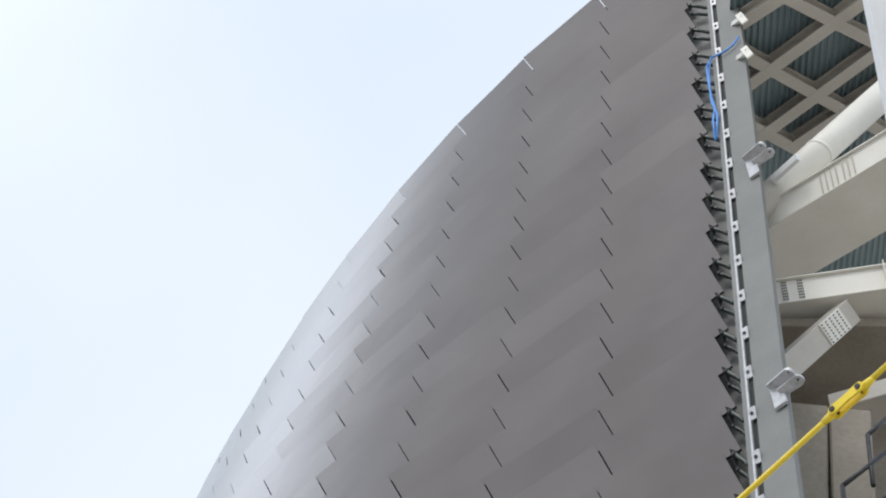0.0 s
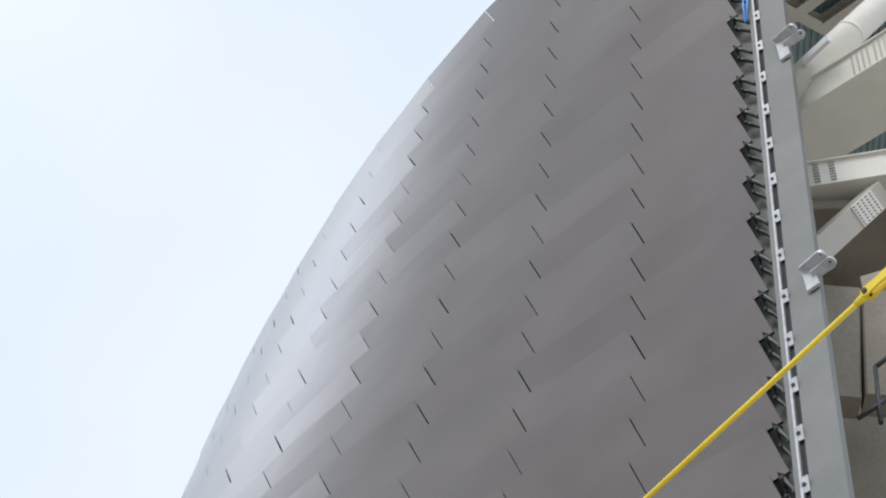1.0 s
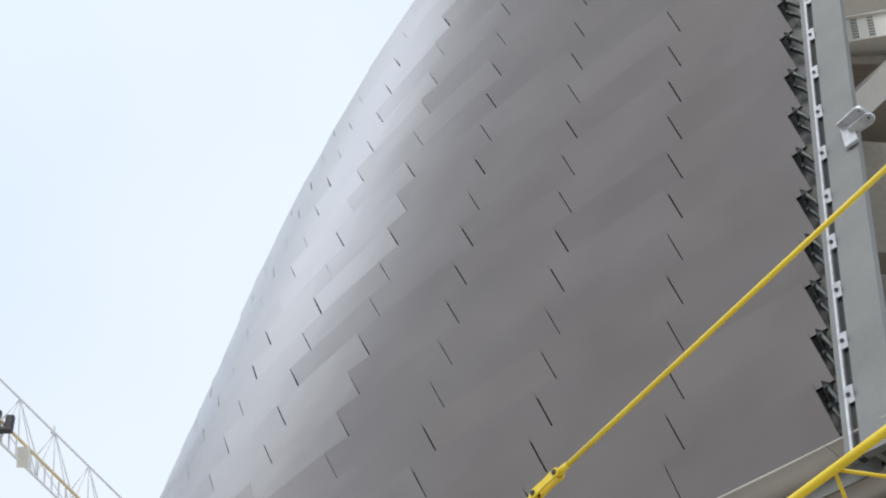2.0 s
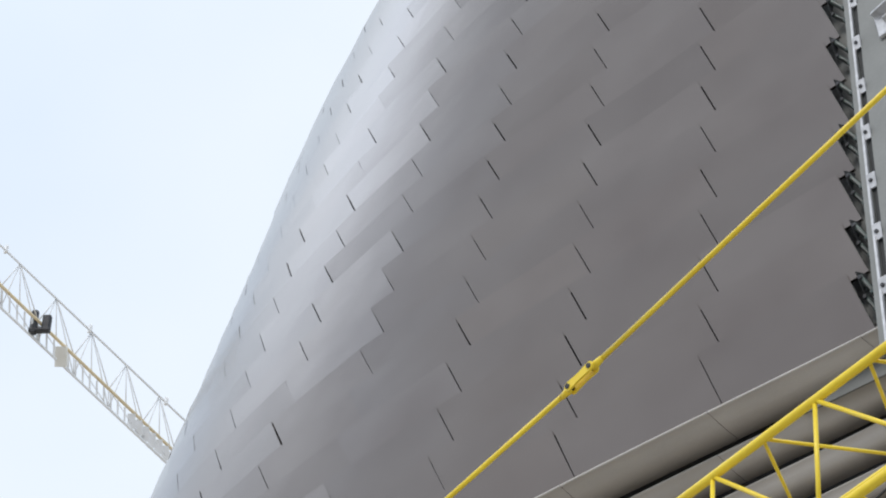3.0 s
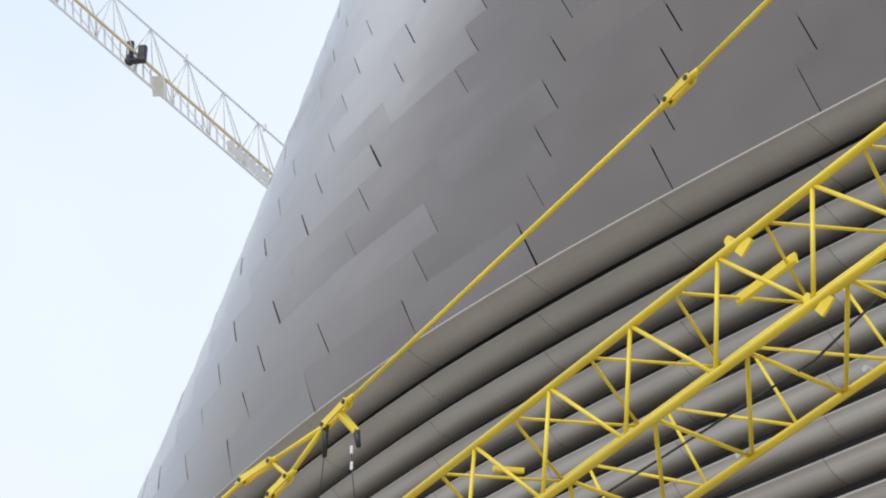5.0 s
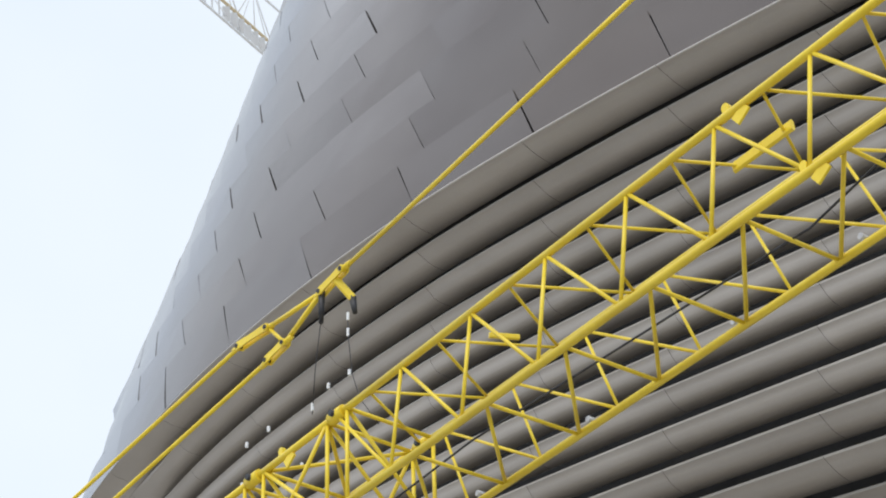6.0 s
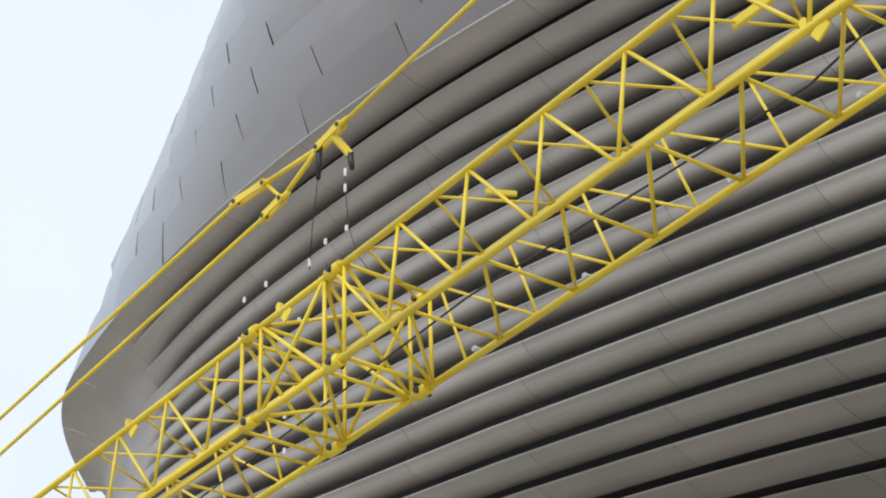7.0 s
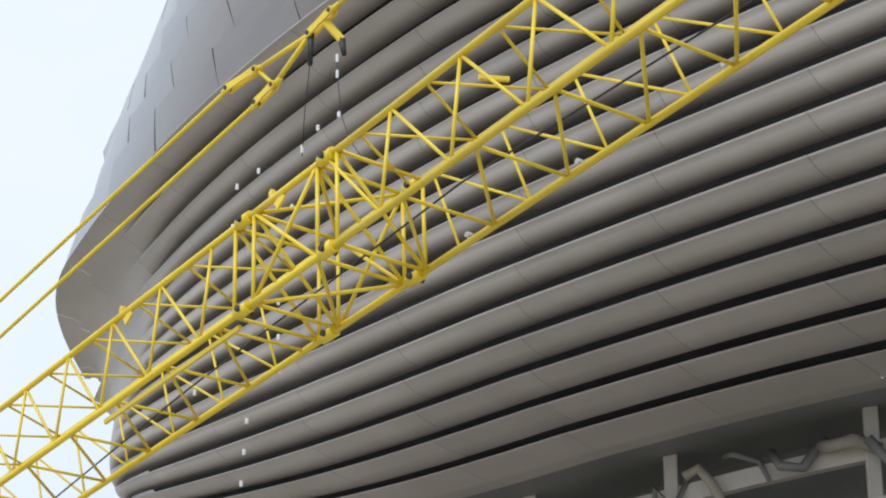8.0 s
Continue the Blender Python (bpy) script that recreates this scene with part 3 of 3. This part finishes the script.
# bracket plates, rope guides and a drift strut on the boom
for c, s in (("t", -5.9), ("f", -6.7), ("t", 1.75), ("t", -11.0), ("t", 5.4)):
    o = on_boom(c, s)
    bm = bmesh.new()
    bar(bm, o + BD * -0.10 - BB * 0.04, o + BD * 0.06 - BB * 0.14, 0.14, 0.03, up=BA, bevel=0.006)
    part("bracket_plate", bm, YELLOW, boom)
    bm = bmesh.new()
    lug(bm, o + BB * 0.09 + BD * 0.15, BA, BB * 0.06, 0.045, 0.05)
    part("rope_guide", bm, YELLOW, boom)
for c, s in (("b", -4.4), ("b", -2.2), ("b", -6.1), ("b", -0.3)):
    o = on_boom(c, s)
    bm = bmesh.new()
    tube(bm, o + BB * 0.08 - BA * 0.05, o + BB * 0.08 + BA * 0.07, 0.035, 10)
    bar(bm, o, o + BB * 0.10, 0.07, 0.03, up=BD, bevel=0.01)
    part("roller", bm, GALV, boom, "worn grey steel rope roller")
bm = bmesh.new()
bar(bm, on_boom("t", -5.2).lerp(on_boom("r", -5.2), 0.5), on_boom("t", -6.0).lerp(on_boom("r", -6.0), 0.5), 0.05, 0.13, bevel=0.02)
part("strut", bm, YELLOW, boom)
bm = bmesh.new()
bar(bm, on_boom("t", -1.55).lerp(on_boom("r", -1.55), 0.35), on_boom("t", -1.70).lerp(on_boom("r", -1.70), 0.6), 0.05, 0.06, bevel=0.01)
part("strut", bm, YELLOW, boom)
bm = bmesh.new()
bar(bm, on_boom("f", J1 + 0.1) - BB * 0.12 + BA * 0.08, on_boom("f", J1 + 3.4) - BB * 0.12 + BA * 0.08, 0.05, 0.07, bevel=0.01)
part("handrail", bm, YELLOW, boom)
bm = bmesh.new()
cord(bm, [on_boom("t", -12) + BA * 0.6, on_boom("f", -6) + BA * 0.6, on_boom("f", -1) + BA * 0.55 + BB * 0.2, on_boom("f", 5) + BA * 0.6, on_boom("b", 12) + BB * 0.1], 0.014)
part("rope", bm, WIRE, boom, "thin dark hoist rope")

# ---- pendant bars over the boom ----
pendant = thing("pendant_line", "yellow steel pendant bars joined by link plates above the boom", "pendant")
side = Vector((0.7189, 0.6951, 0.0000))
P_h = Vector((-3.9444, 22.1089, 11.8196))
P_t2a = Vector((0.1604, 17.8631, 13.1631))
P_t2b = Vector((0.3882, 17.6274, 13.2593))
P_t1a = Vector((3.7505, 14.1496, 14.5482))
P_t1b = Vector((3.9739, 13.9186, 14.6272))
P_end = Vector((5.7819, 12.0484, 15.3616))
P_h2 = Vector((-4.2678, 22.4434, 11.6781))
P_l1a = Vector((-5.1257, 23.3308, 11.6070))
P_l1b = Vector((-5.6025, 23.8240, 11.5688))
P_l2a = Vector((-4.8319, 23.0269, 11.2568))
P_l2b = Vector((-5.1033, 23.3076, 11.1410))
P_e1 = Vector((-23.5917, 42.4313, 6.2171))
P_e2 = Vector((-23.3891, 42.2216, 5.5605))
for p, q in ((P_h, P_t2a), (P_t2b, P_t1a), (P_t1b, P_end), (P_l1b, P_e1), (P_l2b, P_e2)):
    bm = bmesh.new()
    tube(bm, p, q, 0.029, 10)
    part("pendant_bar", bm, YELLOW, pendant)
for p, q in ((P_h2, P_h), (P_t2a, P_t2b), (P_t1a, P_t1b), (P_l1b, P_l1a), (P_l2b, P_l2a)):
    d = (q - p)
    for s in (-0.04, 0.04):
        bm = bmesh.new()
        lug(bm, p + side * s, side, d * -0.5, 0.055, 0.025)
        lug(bm, q + side * s, side, d * 0.5, 0.055, 0.025)
        part("link_plate", bm, YELLOW, pendant)
    for e in (p, q):
        bm = bmesh.new()
        tube(bm, e - side * 0.07, e + side * 0.07, 0.03, 10)
        part("link_pin", bm, WIRE, pendant, "dark pin")
    for e, f in ((p, p - d.normalized() * 0.16), (q, q + d.normalized() * 0.16)):
        bm = bmesh.new()
        tube(bm, e, f, 0.05, 10, 0.032)
        part("bar_end", bm, YELLOW, pendant)
for p, q, r in ((P_h2, P_l1a, 0.034), (P_h2, P_l2a, 0.034), (P_l1a, P_l2a, 0.026)):
    bm = bmesh.new()
    tube(bm, p, q, r, 10)
    part("spreader_bar", bm, YELLOW, pendant)
J = Vector((-4.0531, 22.2214, 11.7381))
K = Vector((-3.9061, 22.0693, 11.3760))
bm = bmesh.new()
bar(bm, J, J.lerp(K, 0.75) + side * 0.15, 0.08, 0.10, bevel=0.02)
part("anchor_arm", bm, YELLOW, pendant)
bm = bmesh.new()
tube(bm, J.lerp(K, 0.7) + side * 0.15, K + side * 0.15 - Vector((0, 0, 0.12)), 0.05, 10, 0.03)
part("rope_socket", bm, WIRE, pendant, "black rope socket")
bm = bmesh.new()
tube(bm, P_h2, P_h2 - Vector((0, 0, 0.42)), 0.045, 10, 0.03)
part("rope_socket", bm, WIRE, pendant, "black rope socket")
ob = thing("guy_wire", "thin dark wire hanging from the pendant link with white clips", "wire", "guy wires")
bm = bmesh.new()
cord(bm, [(-3.8680, 22.0299, 11.2223), (-3.8407, 22.0016, 10.8451), (-3.7780, 21.9368, 10.3768), (-3.6538, 21.8083, 9.9979), (-3.3807, 21.5258, 9.5646)], 0.006)
part("strand", bm, WIRE, ob)
bm = bmesh.new()
bar(bm, Vector((-3.8576, 22.0191, 11.1500)) + Vector((0, 0, 0.05)), Vector((-3.8576, 22.0191, 11.1500)) - Vector((0, 0, 0.05)), 0.032, 0.035, up=side, bevel=0.01)
part("clip", bm, CLIP, ob, "white plastic clip")
bm = bmesh.new()
bar(bm, Vector((-3.8517, 22.0130, 10.9391)) + Vector((0, 0, 0.05)), Vector((-3.8517, 22.0130, 10.9391)) - Vector((0, 0, 0.05)), 0.032, 0.035, up=side, bevel=0.01)
part("clip", bm, CLIP, ob, "white plastic clip")
ob = thing("guy_wire", "thin dark wire hanging from the pendant link with white clips", "wire", "guy wires")
bm = bmesh.new()
cord(bm, [(-4.2452, 22.4201, 11.5288), (-4.2911, 22.4675, 11.0946), (-4.3366, 22.5145, 10.6641), (-4.3591, 22.5378, 10.0948)], 0.006)
part("strand", bm, WIRE, ob)
bm = bmesh.new()
bar(bm, Vector((-4.3627, 22.5415, 10.1922)) + Vector((0, 0, 0.05)), Vector((-4.3627, 22.5415, 10.1922)) - Vector((0, 0, 0.05)), 0.032, 0.035, up=side, bevel=0.01)
part("clip", bm, CLIP, ob, "white plastic clip")
ob = thing("clip_line", "faint cord with small white reflective clips across the louvers", "cord")
bm = bmesh.new()
cord(bm, [(-4.3271, 24.9218, 11.5804), (-4.6779, 25.2846, 11.5386)], 0.004)
part("strand", bm, WIRE, ob)
for c in ((-4.3271, 24.9218, 11.5804), (-4.6779, 25.2846, 11.5386), (-4.2505, 24.8426, 11.0167), (-5.7248, 26.3676, 11.3447), (-6.1242, 26.7806, 11.2663), (-5.7334, 26.3764, 10.7427), (-6.1848, 26.8433, 10.6768), (-5.2785, 25.9059, 8.7500), (-5.2433, 25.8695, 8.2793), (-5.8000, 26.4453, 7.7191), (-5.8334, 26.4799, 7.2918), (-5.8662, 26.5138, 6.8596), (-6.7764, 27.4552, 8.9085), (-6.8049, 27.4847, 8.3956), (-5.0993, 25.7206, 10.5543), (-5.2952, 25.9232, 9.2532)):
    bm = bmesh.new()
    c = Vector(c)
    bar(bm, c - Vector((0, 0, 0.04)), c + Vector((0, 0, 0.04)), 0.045, 0.04, up=side, bevel=0.01)
    part("clip", bm, CLIP, ob)

# ---- white tower crane in the distance ----
jib = thing("tower_crane", "white lattice tower crane jib with an ochre lower chord", "crane")
TA, TB = Vector((-60.05, 125.33, 114.92)), Vector((-36.65, 164.50, 106.07))
FA, FB = Vector((-60.27, 127.42, 112.42)), Vector((-36.75, 166.57, 102.67))
RA, RB = Vector((-60.43, 128.78, 110.78)), Vector((-36.80, 167.47, 101.15))
ext = lambda a, b: b + (b - a) * 0.45
for a, b, r, m in ((TA, TB, 0.11, WHITE), (FA, FB, 0.16, ORANGE), (RA, RB, 0.13, WHITE)):
    bm = bmesh.new()
    tube(bm, a, ext(a, b), r, 8)
    part("chord", bm, m, jib)
N_BAY = 11
for i in range(N_BAY):
    f, g, e = i / 9.2, (i + 1) / 9.2, (i + 0.5) / 9.2
    big = i % 2 == 0
    for p, q, r in ((TA.lerp(TB, e), FA.lerp(FB, f), 0.035), (TA.lerp(TB, e), FA.lerp(FB, g), 0.035), (TA.lerp(TB, e), RA.lerp(RB, f), 0.03), (TA.lerp(TB, e), RA.lerp(RB, g), 0.03),
                    (FA.lerp(FB, f), RA.lerp(RB, f), 0.035), (FA.lerp(FB, f), RA.lerp(RB, g), 0.028), (TA.lerp(TB, e), FA.lerp(FB, e), 0.03)):
        bm = bmesh.new()
        tube(bm, p, q, r * 1.8, 6)
        part("lattice_bar", bm, WHITE, jib)
for i in range(50):
    f = 0.02 + i * 0.022
    bm = bmesh.new()
    p, q = FA.lerp(FB, f), RA.lerp(RB, f)
    bar(bm, p.lerp(q, 0.15), p.lerp(q, 0.95), 0.75 if i > 36 else 0.17, 0.07, bevel=0.0)
    part("walkway_grating", bm, WHITE, jib)
for f in (0.615, 0.985):
    p, q = FA.lerp(FB, f), RA.lerp(RB, f)
    bm = bmesh.new()
    bar(bm, p - Vector((0, 0, 0.3)), q - Vector((0, 0, 0.3)), 1.1, 0.6, bevel=0.05)
    part("service_box", bm, PALE, jib)
bm = bmesh.new()
o = FA.lerp(FB, 0.545)
bar(bm, o + Vector((-0.40, 0, -1.3)), o + Vector((-0.40, 0, 1.1)), 0.65, 0.65, up=(0, 1, 0), bevel=0.15)
bar(bm, o + Vector((0.80, 0, -0.9)), o + Vector((0.80, 0, 0.5)), 0.8, 0.7, up=(0, 1, 0), bevel=0.15)
bar(bm, o + Vector((-0.75, 0, -1.0)), o + Vector((1.15, 0, -1.0)), 0.7, 0.4, bevel=0.1)
part("trolley_motor", bm, WIRE, jib, "dark trolley winch on the jib")
for f in (0.447, 0.70, 0.945):
    p = TA.lerp(TB, f)
    bm = bmesh.new()
    lug(bm, p + Vector((0, 0, 0.3)), (0.8, 0.6, 0), Vector((0, 0, 0.5)), 0.32, 0.25)
    part("joint_plate", bm, WHITE, jib)
# the mast stands behind the facade
head = ext(FA, FB)
for dx, dy in ((-1, -1), (1, -1), (1, 1), (-1, 1)):
    bm = bmesh.new()
    tube(bm, (head.x + dx, head.y + dy, 0), (head.x + dx, head.y + dy, head.z + 3), 0.12, 8)
    part("mast_leg", bm, WHITE, jib)

# ---- skin panels: each a shallow tray, upper edge proud of the panel above ----
skin = thing("facade_skin", "matt stainless steel panel skin with slanted open joints", "facade")
rng = random.Random(4)
for k in range(ROW_COUNT):
    for c in range(-1, U_END):
        u0, u1 = float(c), min(float(c + 1), 9.7, 8.2 + 0.4 * k)
        if u1 - u0 < 0.1:
            continue
        gap = 0.0045
        nu, nv = 6, 3
        tip, bow = rng.uniform(-0.03, 0.03), rng.uniform(0.0, 0.045)
        calm = 1.0 if c < 5 else 0.5
        near, far = rng.uniform(-0.025, 0.025) * calm, rng.uniform(-0.025, 0.025) * calm
        rows = []
        for j in range(nv + 1):
            v = j / nv
            line = []
            for i in range(nu + 1):
                w = i / nu
                # slanted ends: the joint runs up towards the far end
                u = u0 + gap + (u1 - u0 - 2 * gap) * w
                u += slant(u) * v
                low = foot(u) if k == 0 else k - 0.06
                depth = (SAW + tip) * (1 - v) * min(1.0, max(0.25, (8.5 - u) / 3.5)) + bow * 4 * w * (1 - w) + near * (1 - w) + far * w
                line.append(face(u, low + (k + 0.985 - low) * v, depth))
            rows.append(line)
        bm = bmesh.new()
        grid_face(bm, rows)
        th = turn(u0 + 0.5, k)
        back = Vector((math.cos(th), math.sin(th), 0)) * 0.07
        for loop in (rows[0][::-1], rows[-1], [r[0] for r in rows], [r[-1] for r in rows][::-1]):
            grid_face(bm, [[p + back for p in loop], loop], False)
        part("panel", bm, STEEL, skin)
